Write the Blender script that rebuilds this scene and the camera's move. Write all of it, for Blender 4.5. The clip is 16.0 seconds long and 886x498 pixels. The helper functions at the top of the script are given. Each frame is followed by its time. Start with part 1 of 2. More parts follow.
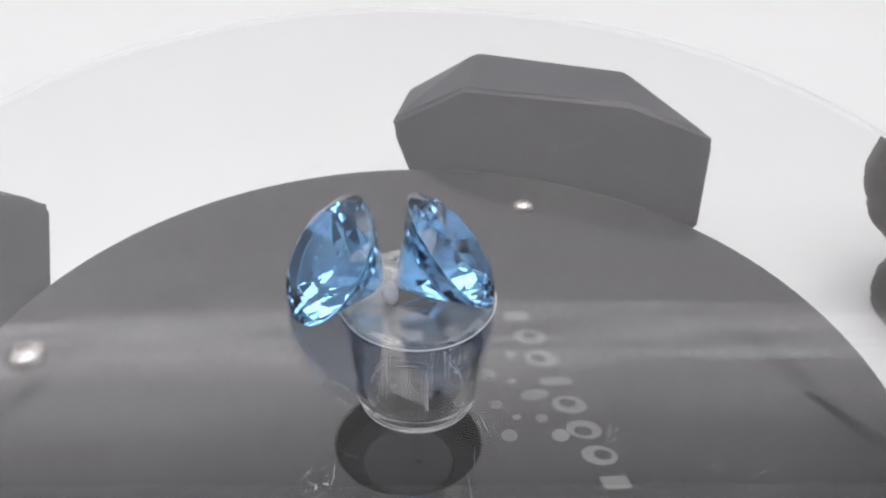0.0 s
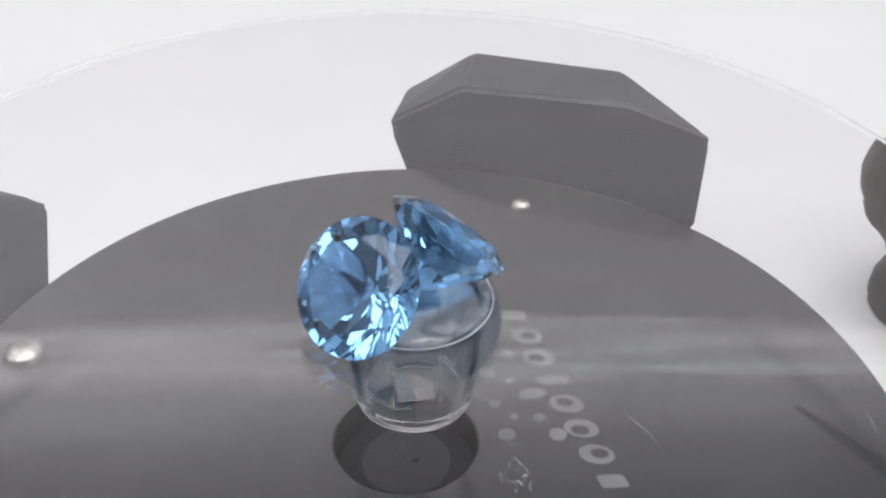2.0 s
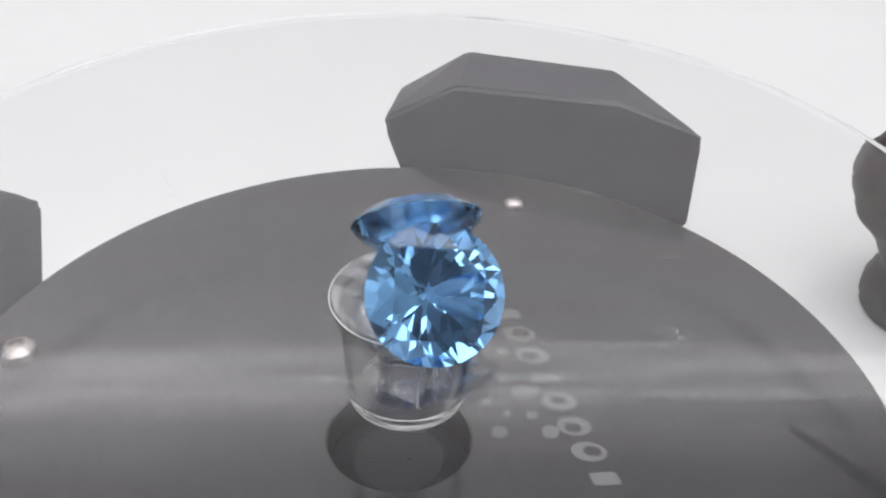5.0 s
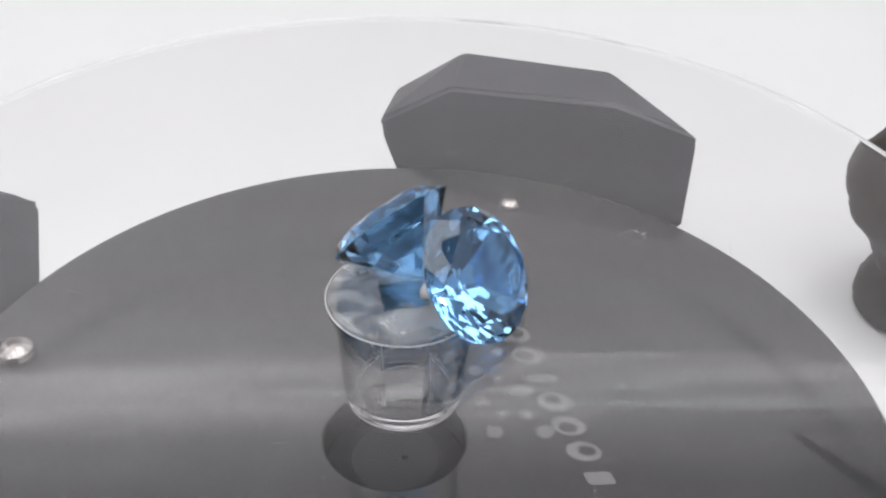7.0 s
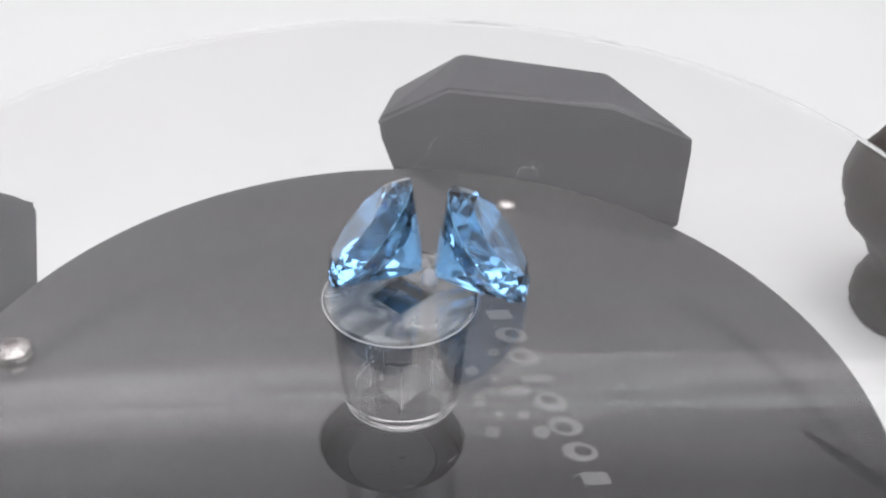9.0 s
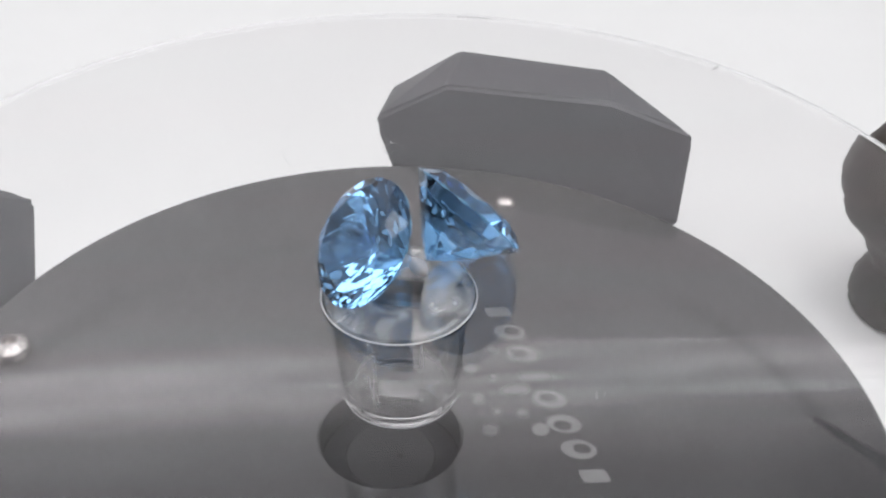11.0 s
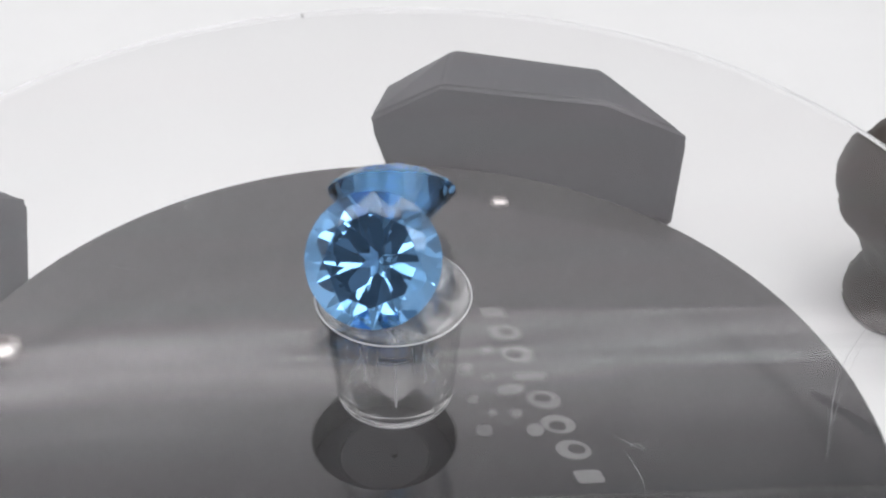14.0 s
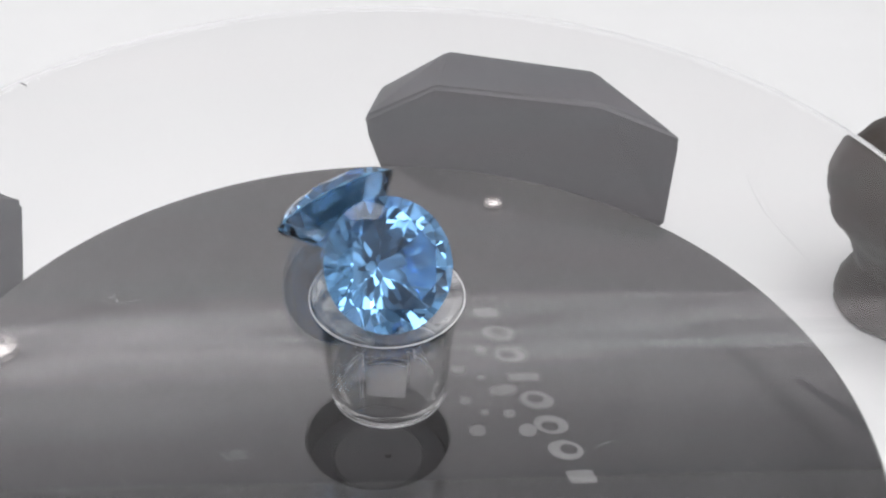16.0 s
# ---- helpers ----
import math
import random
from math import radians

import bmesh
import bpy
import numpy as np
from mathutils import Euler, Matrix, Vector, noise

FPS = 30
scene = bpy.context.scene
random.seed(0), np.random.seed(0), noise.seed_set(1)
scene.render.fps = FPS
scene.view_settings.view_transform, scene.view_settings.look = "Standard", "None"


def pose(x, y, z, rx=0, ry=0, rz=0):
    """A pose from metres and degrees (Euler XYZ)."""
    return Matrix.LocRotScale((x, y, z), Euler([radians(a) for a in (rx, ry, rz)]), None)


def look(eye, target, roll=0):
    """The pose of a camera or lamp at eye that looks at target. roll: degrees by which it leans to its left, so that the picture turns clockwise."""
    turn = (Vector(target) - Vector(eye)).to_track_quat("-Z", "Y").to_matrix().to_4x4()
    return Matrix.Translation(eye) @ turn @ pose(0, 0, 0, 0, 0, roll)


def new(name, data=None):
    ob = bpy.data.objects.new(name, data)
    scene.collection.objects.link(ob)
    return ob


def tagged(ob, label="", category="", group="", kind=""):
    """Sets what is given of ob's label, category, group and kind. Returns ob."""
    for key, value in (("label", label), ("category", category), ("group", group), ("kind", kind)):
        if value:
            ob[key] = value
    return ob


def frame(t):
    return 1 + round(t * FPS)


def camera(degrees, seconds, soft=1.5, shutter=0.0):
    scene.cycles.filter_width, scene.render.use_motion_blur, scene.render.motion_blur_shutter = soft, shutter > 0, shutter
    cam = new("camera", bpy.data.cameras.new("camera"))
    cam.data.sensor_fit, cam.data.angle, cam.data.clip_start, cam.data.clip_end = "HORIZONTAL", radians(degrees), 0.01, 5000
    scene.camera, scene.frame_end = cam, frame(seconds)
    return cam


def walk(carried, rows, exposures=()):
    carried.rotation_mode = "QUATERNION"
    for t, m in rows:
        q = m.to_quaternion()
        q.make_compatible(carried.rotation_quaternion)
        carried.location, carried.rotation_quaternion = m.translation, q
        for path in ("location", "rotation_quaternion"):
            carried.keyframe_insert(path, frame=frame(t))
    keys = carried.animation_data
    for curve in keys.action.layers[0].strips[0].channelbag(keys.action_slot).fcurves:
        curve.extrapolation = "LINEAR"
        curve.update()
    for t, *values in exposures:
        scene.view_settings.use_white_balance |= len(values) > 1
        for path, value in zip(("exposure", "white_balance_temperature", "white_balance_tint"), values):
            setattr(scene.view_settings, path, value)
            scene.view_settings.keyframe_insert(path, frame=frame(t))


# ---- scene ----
cam = camera(40.4, 16.0, soft=2.4)
PATH = [
    (0.0, (0.00000, -0.07841, 0.09606), (0.00219, 0.00191, 0.03653), 0.49),
    (0.5, (-0.00006, -0.07844, 0.09605), (0.00217, 0.00188, 0.03652), 0.49),
    (1.0, (-0.00004, -0.07853, 0.09600), (0.00223, 0.00181, 0.03651), 0.49),
    (1.5, (-0.00000, -0.07860, 0.09600), (0.00233, 0.00175, 0.03651), 0.52),
    (2.0, (0.00005, -0.07861, 0.09614), (0.00240, 0.00171, 0.03660), 0.56),
    (2.5, (0.00007, -0.07864, 0.09627), (0.00246, 0.00164, 0.03670), 0.60),
    (3.0, (0.00010, -0.07873, 0.09637), (0.00259, 0.00152, 0.03676), 0.64),
    (3.5, (0.00011, -0.07881, 0.09643), (0.00272, 0.00141, 0.03678), 0.69),
    (4.0, (0.00001, -0.07884, 0.09639), (0.00279, 0.00134, 0.03670), 0.77),
    (6.5, (0.00009, -0.07916, 0.09671), (0.00309, 0.00104, 0.03706), 1.02),
    (7.0, (0.00010, -0.07931, 0.09688), (0.00328, 0.00085, 0.03718), 1.04),
    (7.5, (0.00020, -0.07945, 0.09701), (0.00343, 0.00072, 0.03732), 1.04),
    (8.0, (0.00028, -0.07951, 0.09700), (0.00352, 0.00070, 0.03737), 1.05),
    (8.5, (0.00029, -0.07955, 0.09697), (0.00357, 0.00068, 0.03737), 1.08),
    (9.0, (0.00025, -0.07957, 0.09709), (0.00356, 0.00062, 0.03744), 1.11),
    (11.5, (0.00032, -0.07931, 0.09691), (0.00373, 0.00072, 0.03705), 1.20),
    (12.0, (0.00019, -0.07919, 0.09696), (0.00369, 0.00081, 0.03705), 1.24),
    (12.5, (0.00014, -0.07908, 0.09694), (0.00371, 0.00090, 0.03701), 1.30),
    (13.0, (0.00018, -0.07909, 0.09698), (0.00383, 0.00087, 0.03704), 1.32),
    (13.5, (0.00022, -0.07912, 0.09701), (0.00398, 0.00082, 0.03705), 1.32),
    (14.0, (0.00033, -0.07910, 0.09694), (0.00416, 0.00085, 0.03700), 1.32),
    (14.5, (0.00038, -0.07910, 0.09696), (0.00428, 0.00083, 0.03699), 1.36),
    (15.0, (0.00032, -0.07911, 0.09707), (0.00432, 0.00075, 0.03702), 1.43),
    (15.5, (0.00033, -0.07917, 0.09728), (0.00443, 0.00064, 0.03718), 1.50),
    (16.0, (0.00033, -0.07944, 0.09762), (0.00467, 0.00038, 0.03753), 1.63),
]
walk(cam, [(t, look(eye, aim, roll)) for t, eye, aim, roll in PATH])

# ---- light: added lamps overhead and a glowing backdrop, all out of view ----
world = bpy.data.worlds.new("room_air")
scene.world = world
world.use_nodes = True
world.node_tree.nodes["Background"].inputs["Color"].default_value = (0.8, 0.86, 0.95, 1)
world.node_tree.nodes["Background"].inputs["Strength"].default_value = 0.3
scene.view_settings.exposure = 0.0


def area_lamp(name, m, sx, sy, power, colour):
    data = bpy.data.lights.new(name, "AREA")
    data.shape, data.size, data.size_y, data.energy, data.color = "RECTANGLE", sx, sy, power, colour
    ob = new(name, data)
    ob.matrix_world = m
    return ob


# unseen strips added overhead; the gaps between them give the facets contrast
for y in (-0.66, -0.12, 0.42):
    area_lamp("overhead_strip", look((0.05, y, 1.18), (0.05, y + 0.0005, 0)), 1.6, 0.30, 4.5, (0.975, 0.98, 1.0))
# two small unseen lamps added to put white glints on the gems
area_lamp("glint_lamp", look((-0.275, -0.175, 1.1), (0, 0, 0)), 0.045, 0.045, 0.55, (1.0, 0.96, 0.9))
area_lamp("glint_lamp", look((0.225, 0.125, 1.1), (0, 0, 0)), 0.045, 0.045, 0.55, (1.0, 0.96, 0.9))


# ---- materials ----
def material(name):
    m = bpy.data.materials.new(name)
    m.use_nodes = True
    return m, m.node_tree.nodes, m.node_tree.links, m.node_tree.nodes["Principled BSDF"]


def plain(name, colour, rough, metal=0.0, vary=0.12, size=300.0, bump=0.0, fine=6.0, gloss_vary=0.2):
    """A surface whose colour, gloss and relief vary at two scales."""
    m, nodes, links, b = material(name)
    co = nodes.new("ShaderNodeTexCoord")
    big, small = nodes.new("ShaderNodeTexNoise"), nodes.new("ShaderNodeTexNoise")
    big.inputs["Scale"].default_value, small.inputs["Scale"].default_value = size, size * fine
    small.inputs["Detail"].default_value = 6
    mix = nodes.new("ShaderNodeMath")
    mix.operation = "ADD"
    ramp = nodes.new("ShaderNodeMapRange")
    ramp.inputs["From Min"].default_value, ramp.inputs["From Max"].default_value = 0.6, 1.4
    ramp.inputs["To Min"].default_value, ramp.inputs["To Max"].default_value = 1 - vary, 1 + vary
    tint = nodes.new("ShaderNodeVectorMath")
    tint.operation = "SCALE"
    tint.inputs[0].default_value = colour
    for n in (big, small):
        links.new(co.outputs["Object"], n.inputs["Vector"])
    links.new(big.outputs["Fac"], mix.inputs[0])
    links.new(small.outputs["Fac"], mix.inputs[1])
    links.new(mix.outputs[0], ramp.inputs["Value"])
    links.new(ramp.outputs[0], tint.inputs["Scale"])
    links.new(tint.outputs[0], b.inputs["Base Color"])
    gloss = nodes.new("ShaderNodeMapRange")
    gloss.inputs["From Min"].default_value, gloss.inputs["From Max"].default_value = 0.3, 0.7
    gloss.inputs["To Min"].default_value, gloss.inputs["To Max"].default_value = rough * (1 - gloss_vary), min(1, rough * (1 + gloss_vary))
    links.new(small.outputs["Fac"], gloss.inputs["Value"])
    links.new(gloss.outputs[0], b.inputs["Roughness"])
    b.inputs["Metallic"].default_value = metal
    if bump:
        bp = nodes.new("ShaderNodeBump")
        bp.inputs["Strength"].default_value, bp.inputs["Distance"].default_value = bump, 0.0001
        links.new(small.outputs["Fac"], bp.inputs["Height"])
        links.new(bp.outputs["Normal"], b.inputs["Normal"])
    return m


def clear(name, colour, ior, rough=0.0):
    m, nodes, links, b = material(name)
    b.inputs["Base Color"].default_value = (*colour, 1)
    b.inputs["Transmission Weight"].default_value = 1
    b.inputs["IOR"].default_value, b.inputs["Roughness"].default_value = ior, rough
    return m


WHITE = plain("white_tabletop", (0.82, 0.82, 0.825), 0.45, vary=0.015, size=25, bump=0.02)
WALL = plain("white_wall_paint", (0.8, 0.8, 0.79), 0.7, vary=0.03, size=4)
# unseen wall and floor, kept dark so the gems mirror dark facets
DIM = plain("dark_unseen_wall", (0.13, 0.13, 0.14), 0.7, vary=0.05, size=4)
FLOOR = plain("grey_floor", (0.22, 0.215, 0.21), 0.6, vary=0.1, size=6)
BLACK = plain("dark_base_plastic", (0.012, 0.012, 0.0138), 0.15, vary=0.2, size=90, gloss_vary=0.05)
BLACK.node_tree.nodes["Principled BSDF"].inputs["IOR"].default_value = 2.1
BOSS = plain("matt_boss_plastic", (0.016, 0.016, 0.018), 0.5, vary=0.2, size=200)
BOSS.node_tree.nodes["Principled BSDF"].inputs["Specular IOR Level"].default_value = 0.25
HOLE = plain("black_recess_plastic", (0.008, 0.008, 0.01), 0.65, vary=0.2, size=200)
HOLE.node_tree.nodes["Principled BSDF"].inputs["Specular IOR Level"].default_value = 0.12
PANEL = plain("charcoal_block", (0.064, 0.064, 0.071), 0.26, vary=0.25, size=90, fine=14.0, gloss_vary=0.04)
PANEL.node_tree.nodes["Principled BSDF"].inputs["Specular IOR Level"].default_value = 0.5
PRINT = plain("pale_print", (0.125, 0.123, 0.126), 0.5, vary=0.12, size=800)
STEEL = plain("screw_steel", (0.62, 0.58, 0.57), 0.2, metal=1.0, vary=0.3, size=900, bump=0.6)
WOOD = plain("dark_brown_wood", (0.034, 0.026, 0.021), 0.6, vary=0.3, size=90)
SCRATCH = plain("scratched_acrylic", (0.34, 0.34, 0.35), 0.4, vary=0.35, size=900)
SMUT = plain("dark_smudge", (0.2, 0.2, 0.2), 0.7, vary=0.3, size=900)
PHONE = plain("dark_unseen_shell", (0.11, 0.11, 0.12), 0.3, vary=0.1, size=80)
PUTTY = plain("putty", (0.75, 0.68, 0.64), 0.5, vary=0.1, size=600, bump=0.3)
ACRYLIC = clear("clear_acrylic", (0.985, 0.985, 0.985), 1.49)
# pale cover for the clear rim, imitating its bright line
EDGE = clear("pale_rim_cover", (0.95, 0.95, 0.96), 1.49, 0.35)
EDGE.node_tree.nodes["Principled BSDF"].inputs["Transmission Weight"].default_value = 0.6
# white for the bright edge lines of the clear cup
LINE = plain("white_highlight_line", (0.62, 0.62, 0.64), 0.4, vary=0.15, size=700)


def streaky(name):
    """Clear plastic with pale, wrinkled smears."""
    m = clear(name, (0.95, 0.95, 0.955), 1.3)
    nodes, links, b = m.node_tree.nodes, m.node_tree.links, m.node_tree.nodes["Principled BSDF"]
    co, n, r, q, bp = (nodes.new("ShaderNode" + k) for k in ("TexCoord", "TexNoise", "MapRange", "MapRange", "Bump"))
    n.inputs["Scale"].default_value, n.inputs["Detail"].default_value, n.inputs["Distortion"].default_value = 300, 3, 1.2
    for k, lo, hi in ((r, 0.03, 0.28), (q, 0.97, 0.72)):
        k.inputs["From Min"].default_value, k.inputs["From Max"].default_value = 0.4, 0.68
        k.inputs["To Min"].default_value, k.inputs["To Max"].default_value = lo, hi
        links.new(n.outputs["Fac"], k.inputs["Value"])
    bp.inputs["Strength"].default_value, bp.inputs["Distance"].default_value = 0.12, 0.0003
    links.new(co.outputs["Object"], n.inputs["Vector"])
    links.new(r.outputs[0], b.inputs["Roughness"])
    links.new(q.outputs[0], b.inputs["Transmission Weight"])
    links.new(n.outputs["Fac"], bp.inputs["Height"])
    links.new(bp.outputs["Normal"], b.inputs["Normal"])
    return m


FROST = streaky("wrinkled_plastic")
CUP = clear("clear_moulded_plastic", (0.97, 0.97, 0.975), 1.49)
GEM = clear("blue_topaz", (0.25, 0.56, 1.0), 1.61)
GIRDLE = clear("ground_topaz", (0.3, 0.66, 1.0), 1.61, 0.2)
GIRDLE.node_tree.nodes["Principled BSDF"].inputs["Transmission Weight"].default_value = 0.6


def streak_glow(name):
    """Unseen glow for the disc to mirror: soft level streaks, brightest in one belt."""
    m, nodes, links, b = material(name)
    co, sep = nodes.new("ShaderNodeTexCoord"), nodes.new("ShaderNodeSeparateXYZ")
    stretch, n = nodes.new("ShaderNodeMapping"), nodes.new("ShaderNodeTexNoise")
    stretch.inputs["Scale"].default_value = (0.16, 1, 2.4)
    n.inputs["Scale"].default_value, n.inputs["Detail"].default_value = 1.6, 3
    links.new(co.outputs["Object"], sep.inputs[0])
    links.new(co.outputs["Object"], stretch.inputs["Vector"])
    links.new(stretch.outputs[0], n.inputs["Vector"])

    def calc(op, a, v):
        k = nodes.new("ShaderNodeMath")
        k.operation = op
        links.new(a, k.inputs[0])
        if isinstance(v, float):
            k.inputs[1].default_value = v
        else:
            links.new(v, k.inputs[1])
        return k.outputs[0]
    slope = calc("MULTIPLY", sep.outputs["X"], 0.055)
    wave = calc("MULTIPLY", calc("SUBTRACT", n.outputs["Fac"], 0.5), 0.9)
    height = calc("DIVIDE", calc("ADD", calc("ADD", sep.outputs["Z"], slope), wave), 6.0)
    ramp = nodes.new("ShaderNodeValToRGB")
    ramp.color_ramp.interpolation = "EASE"
    links.new(height, ramp.inputs["Fac"])
    stops = ((0.0, 0.27), (0.36, 0.30), (0.50, 0.37), (0.592, 0.41), (0.608, 0.78), (0.617, 0.95), (0.628, 0.60), (0.640, 0.90), (0.660, 0.48), (0.69, 0.33), (0.74, 0.23), (0.83, 0.17), (1.0, 0.16))
    e = ramp.color_ramp.elements
    while len(e) < len(stops):
        e.new(0.5)
    for k, (at, v) in enumerate(stops):
        e[k].position, e[k].color = at, (v, v * 0.995, v * 1.03, 1)
    b.inputs["Base Color"].default_value = (0, 0, 0, 1)
    b.inputs["Specular IOR Level"].default_value = 0
    # the glow is painted stronger towards the left
    fade = nodes.new("ShaderNodeMapRange")
    fade.inputs["From Min"].default_value, fade.inputs["From Max"].default_value = -2.5, 2.5
    fade.inputs["To Min"].default_value, fade.inputs["To Max"].default_value = 2.1, 1.4
    links.new(sep.outputs["X"], fade.inputs["Value"])
    links.new(fade.outputs[0], b.inputs["Emission Strength"])
    hue, tone = nodes.new("ShaderNodeTexNoise"), nodes.new("ShaderNodeMix")
    hue.inputs["Scale"].default_value = 2.2
    links.new(stretch.outputs[0], hue.inputs["Vector"])
    tone.data_type, tone.blend_type = "RGBA", "MIX"
    tone.inputs[6].default_value, tone.inputs[7].default_value = (1.12, 0.96, 0.98, 1), (0.92, 1.02, 1.0, 1)
    links.new(hue.outputs["Fac"], tone.inputs[0])
    both = nodes.new("ShaderNodeVectorMath")
    both.operation = "MULTIPLY"
    links.new(ramp.outputs["Color"], both.inputs[0])
    links.new(tone.outputs[2], both.inputs[1])
    links.new(both.outputs[0], b.inputs["Emission Color"])
    return m


STREAK_GLOW = streak_glow("painted_streak_glow")


# ---- mesh helpers ----
def finish(name, bm, mat, smooth=False):
    bmesh.ops.recalc_face_normals(bm, faces=bm.faces)
    me = bpy.data.meshes.new(name)
    bm.to_mesh(me)
    bm.free()
    me.materials.append(mat)
    for p in me.polygons:
        p.use_smooth = smooth
    return me


def part(name, bm, mat, parent, label="", smooth=False):
    ob = new(name, finish(name, bm, mat, smooth))
    ob.parent = parent
    return tagged(ob, label)


def thing(name, bm, mat, label, category, group="", kind="", smooth=False):
    return tagged(new(name, finish(name, bm, mat, smooth)), label, category, group, kind)


def lathe(profile, n=96, closed=True, bm=None):
    """Turns (radius, height) pairs round z."""
    bm = bm or bmesh.new()
    rings = []
    for r, z in profile:
        if r < 1e-7:
            rings.append([bm.verts.new((0, 0, z))])
        else:
            rings.append([bm.verts.new((r * math.cos(2 * math.pi * k / n), r * math.sin(2 * math.pi * k / n), z)) for k in range(n)])
    pairs = list(zip(rings, rings[1:]))
    if closed:
        pairs.append((rings[-1], rings[0]))
    for a, b in pairs:
        for k in range(n):
            j = (k + 1) % n
            loop = [a[k % len(a)], a[j % len(a)], b[j % len(b)], b[k % len(b)]]
            loop = list(dict.fromkeys(loop))
            if len(loop) > 2:
                bm.faces.new(loop)
    return bm


def box(x0, x1, y0, y1, z0, z1, bevel=0.0):
    bm = bmesh.new()
    bmesh.ops.create_cube(bm, size=1)
    for v in bm.verts:
        v.co = ((x0 + x1) / 2 + v.co.x * (x1 - x0), (y0 + y1) / 2 + v.co.y * (y1 - y0), (z0 + z1) / 2 + v.co.z * (z1 - z0))
    if bevel:
        bmesh.ops.bevel(bm, geom=bm.edges, offset=bevel, segments=2, affect="EDGES")
    return bm


# ---- plan, in metres; the tabletop is z = 0 and the turntable's axis x = y = 0 ----
Z_DISC = 0.0340      # top of the clear disc
T_DISC = 0.0015
R_DISC = 0.05345
Z_BASE = 0.0155      # top of the dark base
R_BASE = 0.0459
SPIN = 18.165        # degrees a second
WOBBLE, LOW = 0.75, -62.6   # degrees by which the disc leans, and the side to which it does

# ---- setting: the tabletop, inside an unseen booth added for light and reflections ----
def setting():
    top = 1.2

    def slab(name, dims, mat, label, category):
        return thing(name, box(*dims), mat, label, category, kind="structure")
    table = slab("tabletop", (-0.45, 0.45, -0.30, 0.55, -0.015, 0.0), WHITE, "plain white matt tabletop under the turntable", "table")
    for x in (-0.42, 0.42):
        for y in (-0.27, 0.52):
            part("leg", box(x - 0.015, x + 0.015, y - 0.015, y + 0.015, -0.375, -0.015, 0.002), WHITE, table)
    slab("floor", (-0.9, 0.9, -0.9, 0.95, -0.40, -0.375), FLOOR, "unseen grey floor of the added white booth", "floor")
    slab("ceiling", (-0.9, 0.9, -0.9, 0.95, top, top + 0.025), WALL, "white painted ceiling of the booth", "ceiling")
    slab("wall_south", (-0.9, 0.9, -0.925, -0.9, -0.375, top), DIM, "unseen dark grey wall, added to darken the gem facets", "wall")
    slab("wall_west", (-0.925, -0.9, -0.9, 0.95, -0.375, top), WALL, "white painted wall", "wall")
    slab("wall_east", (0.9, 0.925, -0.9, 0.95, -0.375, top), WALL, "white painted wall", "wall")
    bm = box(-0.9, 0.9, 0.9, 0.95, -0.375, 0.225)
    for b in (box(-0.9, 0.9, 0.9, 0.95, 1.15, top), box(-0.9, -0.85, 0.9, 0.95, 0.225, 1.15), box(0.85, 0.9, 0.9, 0.95, 0.225, 1.15)):
        me = bpy.data.meshes.new("piece")
        b.to_mesh(me)
        b.free()
        bm.from_mesh(me)
        bpy.data.meshes.remove(me)
    thing("wall_north", bm, WALL, "white painted wall with a long opening for the glowing backdrop", "wall", kind="structure")
    # added glowing sheet, out of view; its painted streaks show as reflections
    bm = bmesh.new()
    bm.faces.new([bm.verts.new(c) for c in ((-3, 0, -1), (3, 0, -1), (3, 0, 5.5), (-3, 0, 5.5))])
    sky = thing("backdrop", bm, STREAK_GLOW, "unseen glowing backdrop with painted streaks for the disc to mirror", "backdrop", kind="structure")
    sky.location, sky.scale = (0, 1.2, 0), (0.3, 0.3, 0.3)


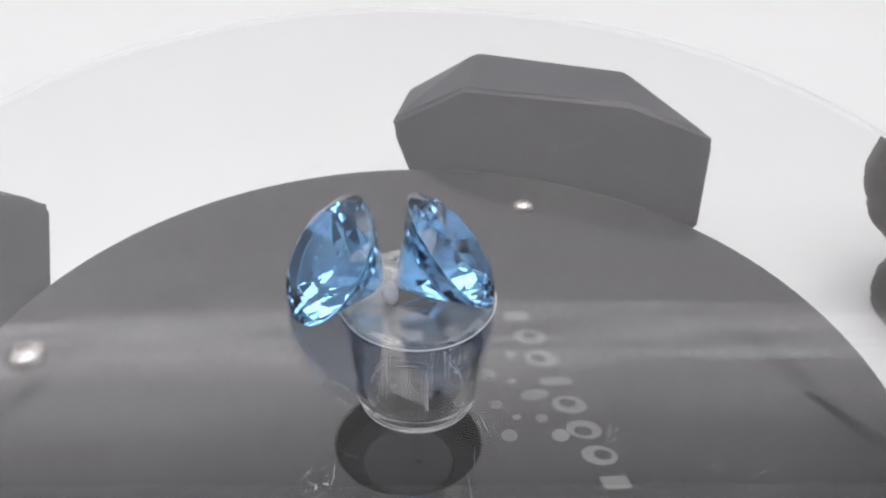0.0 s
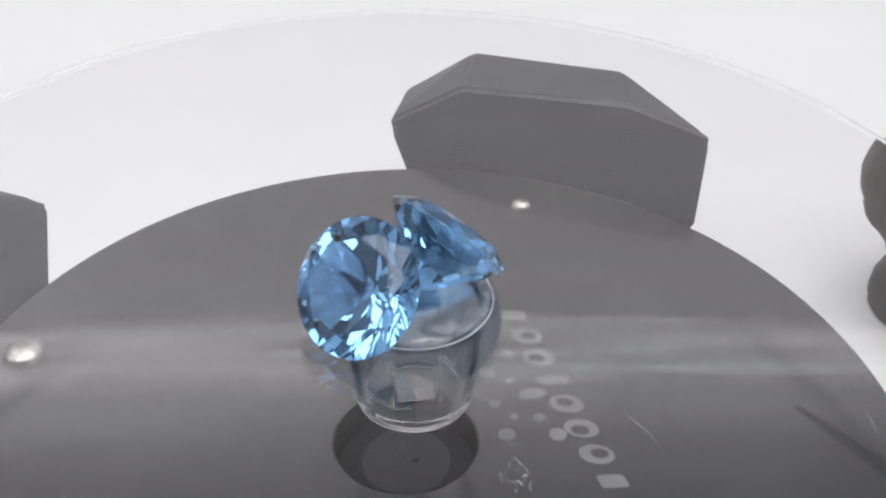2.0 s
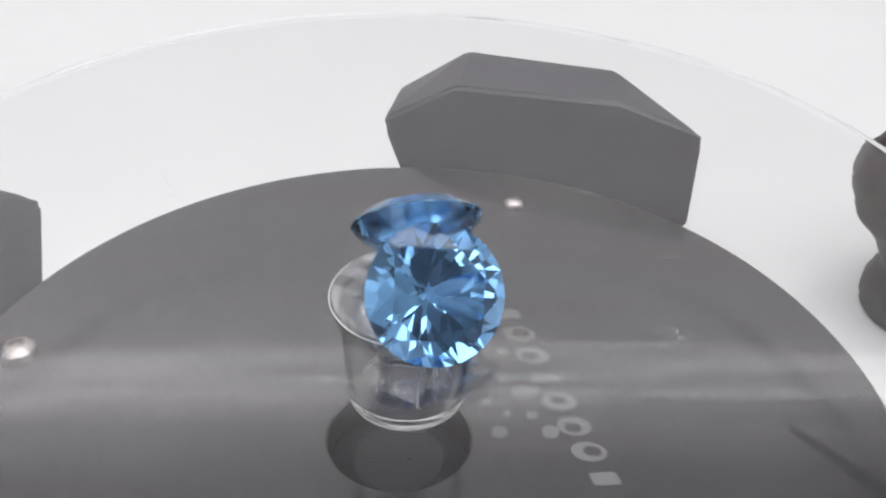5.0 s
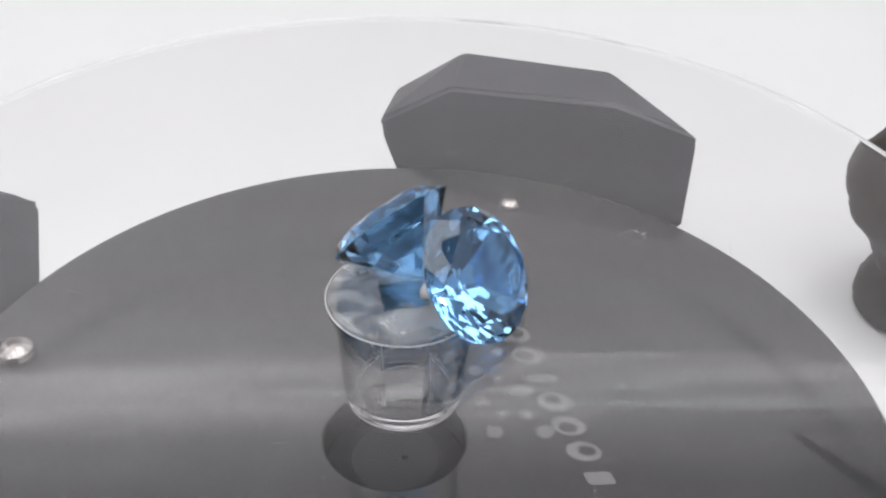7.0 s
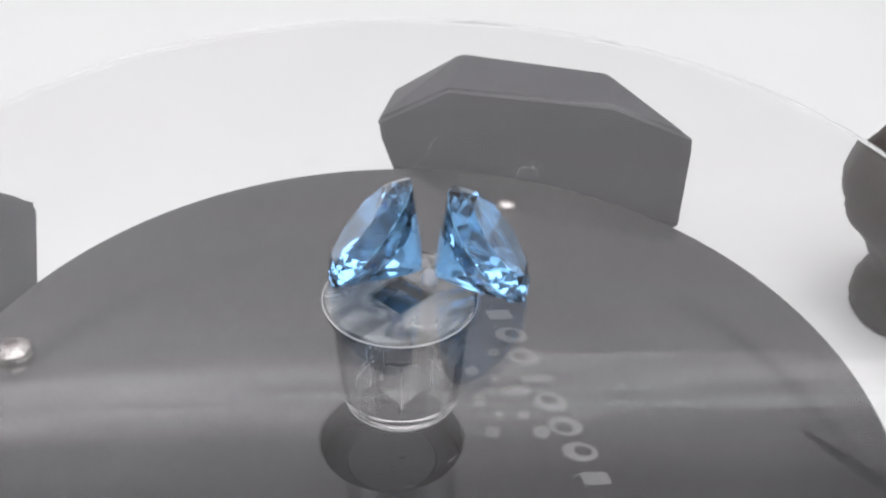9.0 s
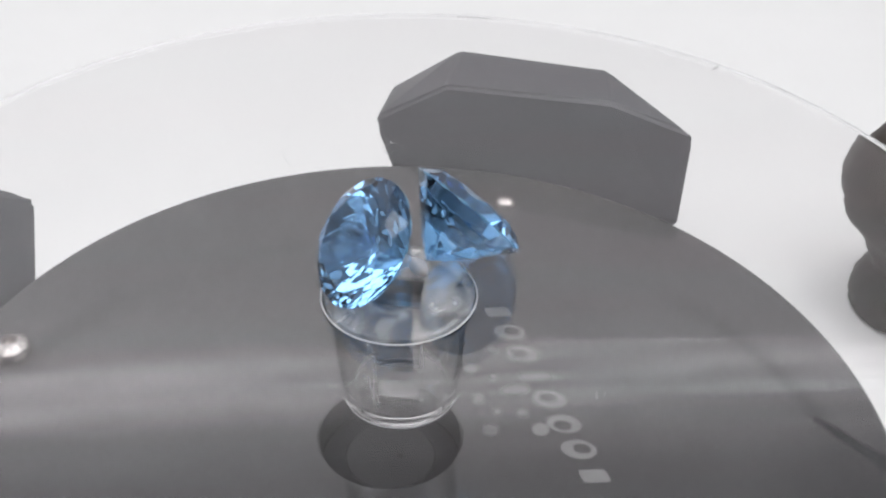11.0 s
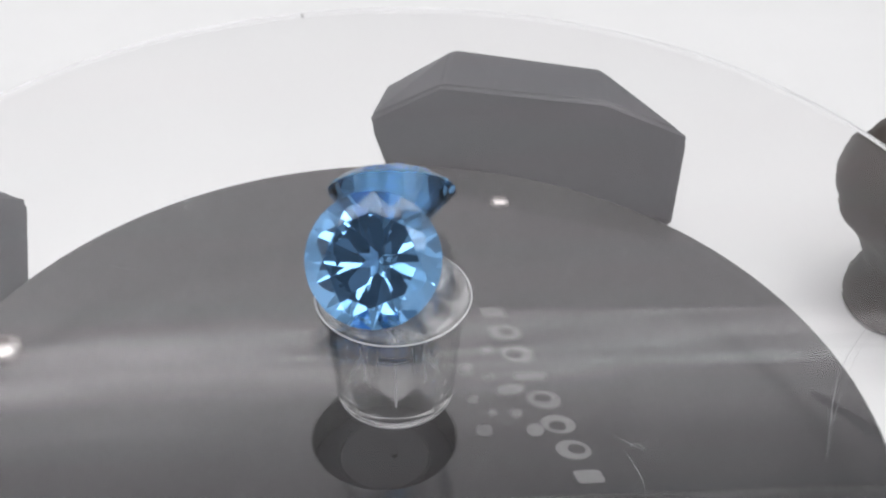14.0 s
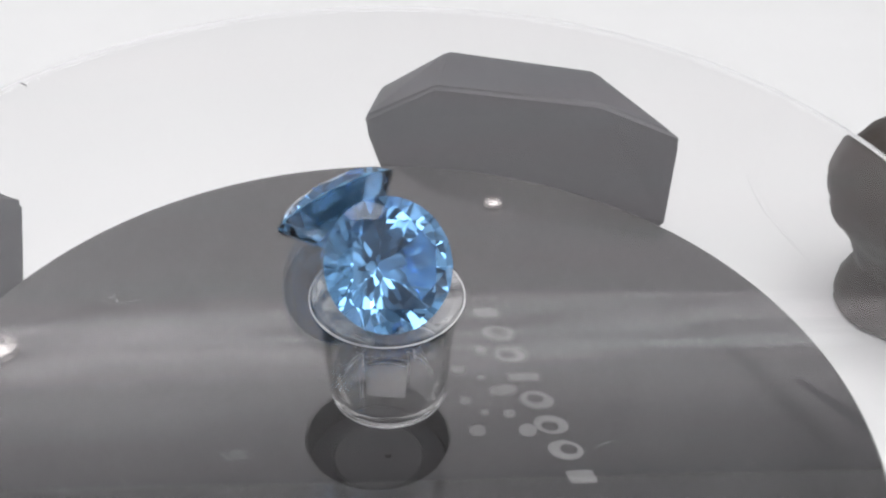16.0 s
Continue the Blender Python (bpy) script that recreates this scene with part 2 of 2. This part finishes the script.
# ---- turntable base ----
def base():
    p = [(0.0064, 0.0095), (0.0066, Z_BASE - 0.0002), (0.0068, Z_BASE),
         (R_BASE - 0.0004, Z_BASE), (R_BASE, Z_BASE - 0.0004), (R_BASE, 0.0012), (R_BASE - 0.0012, 0.0), (0.0064, 0.0)]
    hub = bpy.data.objects.new("turntable_base", None)
    scene.collection.objects.link(hub)
    tagged(hub, "dark glossy round turntable base with pale print, on the white table", "turntable base")
    aside = -0.0009      # the motor sits a little off the axis

    def shifted(profile):
        bm = lathe(profile, 64, False)
        bmesh.ops.translate(bm, verts=bm.verts, vec=(aside, 0, 0))
        return bm
    shell = lathe(p, 128)
    bmesh.ops.translate(shell, verts=[v for v in shell.verts if v.co.xy.length < 0.008], vec=(aside, 0, 0))
    part("housing", shell, BLACK, hub, "dark glossy plastic housing", smooth=False)
    part("recess_floor", shifted([(0, 0.0), (0.00638, 0.0), (0.00638, 0.0122), (0, 0.0122)]), HOLE, hub, "black recess round the spindle")
    part("boss", shifted([(0, 0.0123), (0.0041, 0.0123), (0.0043, 0.0125), (0.0041, 0.0127), (0, 0.0127)]), BOSS, hub, "round motor boss")
    part("spindle", lathe([(0, 0.0127), (0.0003, 0.0127), (0.0003, 0.0211), (0, 0.0211)], 32, False), CUP, hub, "clear plastic spindle")
    for az, r, big in ((71.5, 0.0394, 0.62), (163.0, 0.0404, 1.0)):
        x, y = r * math.cos(radians(az)), r * math.sin(radians(az))
        bm = lathe([(0.0021, 0.0), (0.0021, 0.0003), (0.0018, 0.0009), (0.0012, 0.0013), (0.0007, 0.0014), (0.0006, 0.0009), (0, 0.0009)], 11, False)
        bmesh.ops.scale(bm, verts=bm.verts, vec=(big, big, big))
        bmesh.ops.translate(bm, verts=bm.verts, vec=(x, y, Z_BASE))
        part("screw", bm, STEEL, hub, "shiny domed steel screw head")
    # the printed mark: plain slanting rings, half-filled ovals and slabs in a row, and dots beside it
    turn = math.atan2(-0.02297, 0.00716)
    shapes = ("slab", "moon", "moon", "bar", "moon", "moon", "moon", "slab")
    for k, shape in enumerate(shapes):
        f = k / 7
        x, y = 0.01029 + 0.00716 * f, 0.01747 - 0.02297 * f
        bm = bmesh.new()

        def place(u, v):
            u += 0.25 * v
            return bm.verts.new((x + u * math.cos(turn) - v * math.sin(turn), y + u * math.sin(turn) + v * math.cos(turn), Z_BASE + 0.00002))
        if shape in ("slab", "bar"):
            a, b = (0.0008, 0.0012) if shape == "slab" else (0.0006, 0.0015)
            bm.faces.new([place(*c) for c in ((-a, -b + 0.0002), (-a + 0.0002, -b), (a - 0.0002, -b), (a, -b + 0.0002), (a, b - 0.0002), (a - 0.0002, b), (-a + 0.0002, b), (-a, b - 0.0002))])
        else:
            a, b = 0.00128, 0.00155
            rows = []
            for q in range(25):
                w = 2 * math.pi * q / 24
                c, d = math.cos(w), math.sin(w)
                aim = 2.4 * k
                rows.append((place(a * c, b * d), place(a * (0.5 * c + 0.2 * math.cos(aim)), b * (0.5 * d + 0.2 * math.sin(aim)))))
            for m, l in zip(rows, rows[1:]):
                bm.faces.new([m[0], l[0], l[1], m[1]])
        part("printed_bar", bm, PRINT, hub, "pale grey printed mark")
    for x, y, r in ((9.31, 11.56, 0.62), (7.01, 8.74, 0.72), (9.17, 7.66, 0.44), (7.5, 4.45, 0.59), (9.27, 2.75, 0.43),
                    (11.6, 2.58, 0.6), (8.42, 0.39, 0.8), (13.14, 0.34, 0.84)):
        bm = lathe([(r / 1000, 0), (0, 0)], 24, False)
        bmesh.ops.translate(bm, verts=bm.verts, vec=(x / 1000, y / 1000, Z_BASE + 0.00003))
        part("printed_dot", bm, PRINT, hub, "pale grey printed dot")
    bm = lathe([(0.0008, 0), (0, 0)], 28, False)
    bmesh.ops.transform(bm, matrix=pose(0.0112, 0.00575, Z_BASE + 0.00003, 0, 0, 12) @ Matrix.Diagonal((1.75, 1, 1, 1)), verts=bm.verts)
    part("printed_blot", bm, PRINT, hub, "pale grey printed oval")
    return hub


# ---- dark faceted blocks behind the base ----
def block(az, rows, faces, rim, label):
    """rows: (sideways, outwards, up) in mm from the point next to the base's rim."""
    bm = bmesh.new()
    e = Vector((math.cos(radians(az)), math.sin(radians(az)), 0))
    side = Vector((e.y, -e.x, 0))
    o = e * 0.047 + Vector((0, 0, Z_DISC - 0.01977 - 0.0008))
    vs = [bm.verts.new(o + (side * s + e * d + Vector((0, 0, u))) / 1000) for s, d, u in rows]
    for f in faces:
        bm.faces.new([vs[k] for k in f])
    mid = sum((vs[k].co for k in rim), Vector()) / len(rim)
    low = [bm.verts.new((mid.x + (vs[k].co.x - mid.x) * 0.6, mid.y + (vs[k].co.y - mid.y) * 0.6, 0.0)) for k in rim]
    for k in range(len(rim)):
        j = (k + 1) % len(rim)
        bm.faces.new([vs[rim[k]], vs[rim[j]], low[j], low[k]])
    bm.faces.new(low)
    bmesh.ops.recalc_face_normals(bm, faces=bm.faces)
    bmesh.ops.bevel(bm, geom=bm.edges, offset=0.0004, segments=3, affect="EDGES")
    return thing("faceted_block", bm, PANEL, label, "block", group="blocks round the turntable")


def blocks():
    # lower left, lower right, right, inner right, inner left, left, outer right, top, outer left
    block(69, [(-19.0, -0.6, -0.7), (18.0, -0.6, -0.7), (17.9, 2.7, 9.7), (7.6, 4.0, 11.2), (-13.0, 3.1, 9.9), (-22.0, 1.3, 4.4),
               (5.5, 9.8, 12.5), (-13.5, 9.9, 11.6), (-20.9, 4.9, 7.6)],
          [(0, 1, 2, 3, 4, 5), (4, 3, 6, 7), (5, 4, 7, 8), (3, 2, 6)], (0, 1, 2, 6, 7, 8, 5),
          "charcoal grey faceted block standing behind the turntable base")
    block(155, [(-22.0, -0.8, -1.0), (5.2, -0.8, -1.0), (13.5, 4.6, 5.5), (0.0, 11.3, 13.6), (-20.0, 8.0, 9.5), (3.0, 16.0, 14.0), (-21.0, 14.0, 10.0)],
          [(0, 1, 2, 3, 4), (2, 5, 3), (3, 5, 6, 4)], (0, 1, 2, 5, 6, 4),
          "charcoal grey faceted block beside the turntable base")


def ornament():
    p = [(0, 0), (0.0062, 0.0), (0.0070, 0.0015), (0.0073, 0.003), (0.0063, 0.0055), (0.0058, 0.0070), (0.0072, 0.0104), (0.0098, 0.0136), (0.0112, 0.0162),
         (0.0112, 0.0192), (0.0098, 0.0226), (0.0066, 0.0255), (0, 0.0270)]
    q = []
    for k in range(len(p) - 1):
        a, b, c, d = (p[min(max(k + j, 0), len(p) - 1)] for j in (-1, 0, 1, 2))
        for f in (0, 0.25, 0.5, 0.75):
            q.append(tuple(max(0.0, 0.5 * (2 * b[i] + (c[i] - a[i]) * f + (2 * a[i] - 5 * b[i] + 4 * c[i] - d[i]) * f ** 2 + (3 * b[i] - a[i] - 3 * c[i] + d[i]) * f ** 3)) for i in (0, 1)))
    bm = lathe(q + [p[-1]], 64, False)
    bmesh.ops.remove_doubles(bm, verts=bm.verts, dist=1e-6)
    for v in bm.verts:
        bump = 1 + 0.07 * noise.noise(v.co * 260) + 0.04 * noise.noise(v.co * 700)
        v.co.x, v.co.y = v.co.x * bump, v.co.y * bump
    ob = thing("turned_ornament", bm, WOOD, "dark brown turned wooden ornament on the white table", "ornament", smooth=True)
    ob.matrix_world = pose(0.0638, 0.0365, 0)
    return ob


def stand():
    """Unseen stand added beside the turntable; its arm gives the disc's mirrored dark band."""
    ob = tagged(new("mirrored_stand"), "unseen dark stand with a slanting arm, added for a mirrored band", "stand")
    ob.location = (0.24, 0.192, 0)
    part("base", lathe([(0, 0), (0.042, 0), (0.042, 0.004), (0.040, 0.006), (0, 0.007)], 48, False), PHONE, ob, smooth=True)
    part("post", lathe([(0, 0.006), (0.005, 0.006), (0.005, 0.336), (0, 0.339)], 24, False), PHONE, ob, smooth=True)
    a, b = Vector((0.0, 0.0, 0.327)), Vector((-0.086, 0.067, 0.300))
    bm = lathe([(0, 0), (0.0042, 0), (0.0036, 0.6), (0.0012, 0.97), (0, 1.0)], 20, False)
    m = Matrix.Translation(a) @ (b - a).to_track_quat("Z", "Y").to_matrix().to_4x4() @ Matrix.Diagonal((1, 1, (b - a).length, 1))
    bmesh.ops.transform(bm, matrix=m, verts=bm.verts)
    c, e = Vector((0, 0, 0.322)), Vector((0.046 - 0.24, -0.0925 - 0.192, 0.1075))
    hold = lathe([(0, 0), (0.0035, 0), (0.003, 0.985), (0, 1.0)], 16, False)
    m = Matrix.Translation(c) @ (e - c).to_track_quat("Z", "Y").to_matrix().to_4x4() @ Matrix.Diagonal((1, 1, (e - c).length, 1))
    bmesh.ops.transform(hold, matrix=m, verts=hold.verts)
    part("holder_arm", hold, PHONE, ob, smooth=True)
    part("arm", bm, PHONE, ob, smooth=True)
    return ob


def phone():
    """Unseen phone-like slab added behind the eye; the gems mirror it as dark facets."""
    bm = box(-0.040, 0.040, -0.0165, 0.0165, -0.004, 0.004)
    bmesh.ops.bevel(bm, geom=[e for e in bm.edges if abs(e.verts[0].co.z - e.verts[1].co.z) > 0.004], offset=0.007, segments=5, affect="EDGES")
    ob = thing("phone", bm, PHONE, "unseen dark phone slab behind the eye, added to darken gem facets", "phone")
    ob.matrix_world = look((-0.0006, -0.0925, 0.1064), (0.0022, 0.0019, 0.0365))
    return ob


# ---- the turning clear disc ----
def clear_disc():
    hub = bpy.data.objects.new("clear_turntable", None)
    scene.collection.objects.link(hub)
    hub.location = (0, 0, Z_DISC)
    tagged(hub, "clear scratched acrylic turntable disc with a moulded cup under it", "turntable")
    b = 0.00006
    p = [(0, 0), (R_DISC - 0.0009, 0), (R_DISC - 0.0003, -0.0003), (R_DISC, -0.0010), (R_DISC - 0.00045, -T_DISC + b), (R_DISC - 0.00045 - b, -T_DISC), (0, -T_DISC)]
    disc = part("disc", lathe(p, 192, False), ACRYLIC, hub, "clear scratched acrylic disc")
    disc.visible_shadow = False
    # thin shell added over the rim to hide a dark refracted arc
    q = R_DISC + 0.00004
    edge = [(q - 0.0003, -0.00032), (q + 0.00002, -0.0010), (q - 0.00043, -T_DISC), (q - 0.00036, -T_DISC), (q + 0.00009, -0.0010), (q - 0.00023, -0.00032)]
    rim = part("rim", lathe(edge, 192), EDGE, hub, "pale cover on the clear rim, hiding its dark refraction")
    rim.visible_shadow = False
    top, low, n, half, turn = -T_DISC - 0.00005, -0.0128, 96, 0.00196, radians(16.5)
    ct = top - 0.0004
    outer = [(0.0061, ct), (0.00655, ct - 0.0001), (0.00658, ct - 0.0004), (0.0060, ct - 0.0008), (0.0053, low + 0.0009), (0.0051, low + 0.0003), (0.0047, low),
             (0, low), (0, low + 0.0010), (0.0040, low + 0.0010), (0.0043, low + 0.0014), (0.0053, top - 0.0009)]
    cup = part("cup", lathe(outer, n), CUP, hub, "clear moulded plastic cup")
    cup.visible_shadow = False

    def square(m, z):
        """A square loop of n points, its half side m."""
        out = []
        for k in range(n):
            w = 2 * math.pi * k / n
            r = m * math.sqrt(2) / (abs(math.cos(w)) + abs(math.sin(w)))
            out.append((r * math.cos(w + turn), r * math.sin(w + turn), z))
        return out

    def circle(r, z):
        return [(r * math.cos(2 * math.pi * k / n + turn), r * math.sin(2 * math.pi * k / n + turn), z) for k in range(n)]

    def sleeve(rows):
        bm = bmesh.new()
        loops = [[bm.verts.new(c) for c in row] for row in rows]
        for a, c in zip(loops, loops[1:] + loops[:1]):
            for k in range(n):
                bm.faces.new([a[k], a[(k + 1) % n], c[(k + 1) % n], c[k]])
        return bm
    z = top - 0.00003
    part("socket_plate", sleeve([circle(0.0064, z), circle(0.0064, z - 0.0003), square(half, z - 0.0003), square(half, z)]), FROST, hub, "frosted plate round the square socket")
    bm = bmesh.new()
    ends = [[bm.verts.new((m * math.sqrt(2) * math.cos(turn + radians(90 * k)), m * math.sqrt(2) * math.sin(turn + radians(90 * k)), h)) for k in range(4)]
            for m, h in ((half, z - 0.0004), (half - 0.0002, low + 0.00098))]
    bm.faces.new(ends[0])
    for k in range(4):
        bm.faces.new([ends[0][k], ends[0][(k + 1) % 4], ends[1][(k + 1) % 4], ends[1][k]])
    sock = part("socket", bm, CUP, hub, "square clear plastic socket")
    sock.visible_shadow = False
    # white beads stand in for highlights along the cup's edges
    for name, r, h, w in (("rim_highlight", 0.00660, top - 0.0003, 0.00007), ("foot_highlight", 0.00505, low + 0.0002, 0.00006), ("foot_highlight", 0.00520, low + 0.0009, 0.00004)):
        ring = [(r + w * math.cos(radians(60 * k)), h + w * math.sin(radians(60 * k))) for k in range(6)]
        part(name, lathe(ring, n), LINE, hub, "fine white bead standing in for a bright cup edge", smooth=True)
    # white bars stand in for the bright corner edges of the socket
    for k in range(4):
        w = turn + radians(90 * k)
        bm = lathe([(0, low + 0.0009), (0.00006, low + 0.0010), (0.00003, low + 0.0050), (0, low + 0.0060)], 8, False)
        bmesh.ops.translate(bm, verts=bm.verts, vec=(0.0029 * math.cos(w), 0.0029 * math.sin(w), 0))
        part("corner_highlight", bm, LINE, hub, "white bar standing in for a bright socket corner")
    # wear: scratches and dust lie on the top face
    rng = random.Random(5)
    bm = bmesh.new()

    def stroke(r, a, length, bend, width, heading):
        n = 6
        x, y = r * math.cos(a), r * math.sin(a)
        last = None
        for k in range(n + 1):
            taper = width * (0.25 + 0.75 * math.sin(math.pi * (k + 0.3) / (n + 0.6)))
            nx, ny = -math.sin(heading), math.cos(heading)
            pair = (bm.verts.new((x + nx * taper, y + ny * taper, 0.00002)), bm.verts.new((x - nx * taper, y - ny * taper, 0.00002)))
            if last:
                bm.faces.new([last[0], pair[0], pair[1], last[1]])
            last = pair
            x += math.cos(heading) * length / n
            y += math.sin(heading) * length / n
            heading += bend / n + rng.uniform(-0.15, 0.15)

    for r, deg in ((0.0225, 252.5), (0.0162, 287.6), (0.0216, 252.4), (0.0219, 309.2), (0.0262, 57.4), (0.0207, 118.4), (0.0158, 110.3)):
        lie = rng.uniform(0, 6.28)
        for k in range(6):
            stroke(r + rng.uniform(-0.0009, 0.0009), radians(deg) + rng.uniform(-0.05, 0.05), rng.uniform(0.0002, 0.0012), rng.uniform(-1, 1), rng.uniform(0.000008, 0.000024), lie + rng.uniform(-0.3, 0.3))
    for x, y, lie, length, bend, width in ((-5.9, 39.2, -22, 18.5, 0.75, 0.016), (-5.6, 39.8, -24, 17.0, 0.8, 0.01), (3.3, -24.9, 78, 4.3, 0.1, 0.02), (3.0, -25.3, 95, 1.6, 0.6, 0.012),
                                           (5.3, -17.0, 117, 2.2, 0.3, 0.022), (-2.8, -15.7, 108, 3.6, 0.5, 0.014), (-2.3, -12.6, 60, 2.2, -1.5, 0.012),
                                           (18.3, 23.1, 192, 4.6, 0.4, 0.014), (13.8, 22.1, 250, 2.6, -0.4, 0.016), (-7.1, -22.0, 60, 0.7, 1.2, 0.07), (-6.6, -21.4, 10, 0.5, -1.0, 0.06),
                                           (-7.6, -21.1, 300, 0.9, 0.8, 0.035), (-5.9, -20.6, 80, 1.0, 0.4, 0.03)):
        stroke(math.hypot(x, y) / 1000, math.atan2(y, x), length / 1000, bend, width / 1000, radians(lie))
    for k in range(28):
        r = 0.0525 * math.sqrt(rng.random())
        if r > 0.009:
            stroke(r, rng.uniform(0, 6.28), rng.uniform(0.0006, 0.0035), rng.uniform(-0.6, 0.6), rng.uniform(0.000005, 0.000014), rng.uniform(0, 6.28))
    for k in range(150):
        a = rng.choice((4.4, 4.6, 1.9, 2.2, 5.4, 0.9, 3.3)) + rng.uniform(-0.25, 0.25)
        stroke(rng.uniform(0.016, 0.034), a, rng.uniform(0.0004, 0.0022), rng.uniform(-0.5, 0.5), rng.uniform(0.000003, 0.000011), a + 1.2 + rng.uniform(-0.5, 0.5))
    for k in range(90):
        r = 0.053 * math.sqrt(rng.random())
        if r > 0.008:
            stroke(r, rng.uniform(0, 6.28), rng.uniform(0.00006, 0.0002), 0, rng.uniform(0.00002, 0.00006), rng.uniform(0, 6.28))
    tagged(part("scratch_wear", bm, SCRATCH, hub, "fine pale scratches and dust"), kind="stuff")
    bm = bmesh.new()
    stroke(0.0508, radians(207.6), 0.0014, 0.3, 0.00011, radians(200))
    part("smudge", bm, SMUT, hub, "small dark smudge at the rim")
    return hub


# ---- the gems ----
def facet(bm, angle, azimuth, through_point):
    """Grinds one flat on the stone: angle and azimuth of its normal, in degrees, and a point on it, in mm."""
    a, w = radians(angle), radians(azimuth)
    n = Vector((math.sin(a) * math.cos(w), math.sin(a) * math.sin(w), math.cos(a)))
    bmesh.ops.bisect_plane(bm, geom=bm.verts[:] + bm.edges[:] + bm.faces[:], dist=1e-5, plane_co=through_point, plane_no=n, clear_outer=True)
    rim = [e for e in bm.edges if e.is_boundary]
    if rim:
        bmesh.ops.contextual_create(bm, geom=rim)


def gem(name, centre, azimuth, lift, phase, label):
    """A round brilliant of 11 mm that lies on its girdle's edge, table up and outwards."""
    r, t, hc = 5.56, 0.11, 1.25
    main, half, star = 33.5, 40.5, 20.0
    pav, low_half, culet = 45.3, 47.0, 37.5
    rng = random.Random(int(azimuth))
    tilt = lambda v: v + rng.uniform(-0.5, 0.5)

    def at(rho, w, z):
        return Vector((rho * math.cos(radians(w)), rho * math.sin(radians(w)), z))
    bm = bmesh.new()
    bmesh.ops.create_cone(bm, cap_ends=True, segments=96, radius1=r, radius2=r, depth=20)
    facet(bm, 0, 0, (0, 0, hc))
    corner = r - (hc - t) / math.tan(radians(main))
    neck = t + (r - 0.24 * r * math.cos(radians(22.5))) * math.tan(radians(pav))
    for k in range(8):
        w = 45 * k
        facet(bm, main, w, at(r, w, t))
        for off in (-11.25, 11.25):
            facet(bm, tilt(half), w + off, at(r, w, t))
            facet(bm, 180 - tilt(low_half), w + off, at(r, w, -t))
        facet(bm, tilt(star), w + 22.5, at(corner, w, hc))
        facet(bm, 180 - tilt(pav), w, at(r, w, -t))
    for k in range(8):
        facet(bm, 180 - tilt(culet), 45 * k + 22.5, at(0.24 * r, 45 * k + 22.5, -neck))
    bmesh.ops.recalc_face_normals(bm, faces=bm.faces)
    bmesh.ops.scale(bm, verts=bm.verts, vec=(0.001, 0.001, 0.001))
    bm.normal_update()
    ob = tagged(new(name), label, "gemstone", "pair of blue gems")
    shells = {"table_facet": lambda z: z > 0.9999, "crown": lambda z: 0.1 < z <= 0.9999, "girdle": lambda z: abs(z) <= 0.1, "pavilion": lambda z: z < -0.1}
    for piece, belongs in shells.items():
        only = bm.copy()
        only.normal_update()
        bmesh.ops.delete(only, geom=[f for f in only.faces if not belongs(f.normal.z)], context="FACES")
        me = bpy.data.meshes.new(piece)
        only.to_mesh(me)
        only.free()
        me.materials.append(GIRDLE if piece == "girdle" else GEM)
        tagged(new(piece, me), "pale ground girdle edge" if piece == "girdle" else "").parent = ob
    bm.free()
    az, el = radians(azimuth), radians(lift)
    n = Vector((math.cos(el) * math.cos(az), math.cos(el) * math.sin(az), math.sin(el)))
    e1 = Vector((-math.sin(az), math.cos(az), 0))
    e2 = n.cross(e1)
    m = Matrix((e1, e2, n)).transposed().to_4x4()
    return ob, Matrix.Translation((centre[0], centre[1], centre[2])) @ m @ pose(0, 0, 0, 0, 0, phase)


setting()
base()
blocks()
ornament()
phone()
stand()
TURNTABLE = clear_disc()
GEM_A, REST_A = gem("round_gem", (-0.0070, -0.00197, 0.00447), -164.84, 37.8, 10, "sky-blue brilliant-cut gem leaning on the clear disc, overhanging the cup")
GEM_B, REST_B = gem("round_gem", (0.00281, -0.00078, 0.00447), -352.67, 38.0, 4, "sky-blue brilliant-cut gem leaning back to back above the cup")
bm = bmesh.new()
bmesh.ops.create_icosphere(bm, subdivisions=3, radius=0.0009)
for v in bm.verts:
    v.co = (v.co.x * 0.8, v.co.y * 1.3 , max(v.co.z, -0.0004) * 0.8 * (1 + 0.25 * math.sin(v.co.x * 4000)))
PUTTY_DAB = thing("putty_dab", bm, PUTTY, "small pale dab of putty between the two gems", "putty", smooth=True)


def motions():
    times = [0.5 * k for k in range(33)]
    lean = pose(0, 0, 0, 0, 0, LOW) @ pose(0, 0, 0, 0, WOBBLE) @ pose(0, 0, 0, 0, 0, -LOW)
    turn = lambda t: pose(0, 0, Z_DISC, 0, 0, SPIN * t) @ lean
    walk(TURNTABLE, [(t, turn(t)) for t in times])
    walk(GEM_A, [(t, turn(t) @ REST_A) for t in times])
    walk(GEM_B, [(t, turn(t) @ REST_B) for t in times])
    walk(PUTTY_DAB, [(t, turn(t) @ pose(-0.0022, -0.0012, 0.00034, 0, 0, 8)) for t in times])


motions()
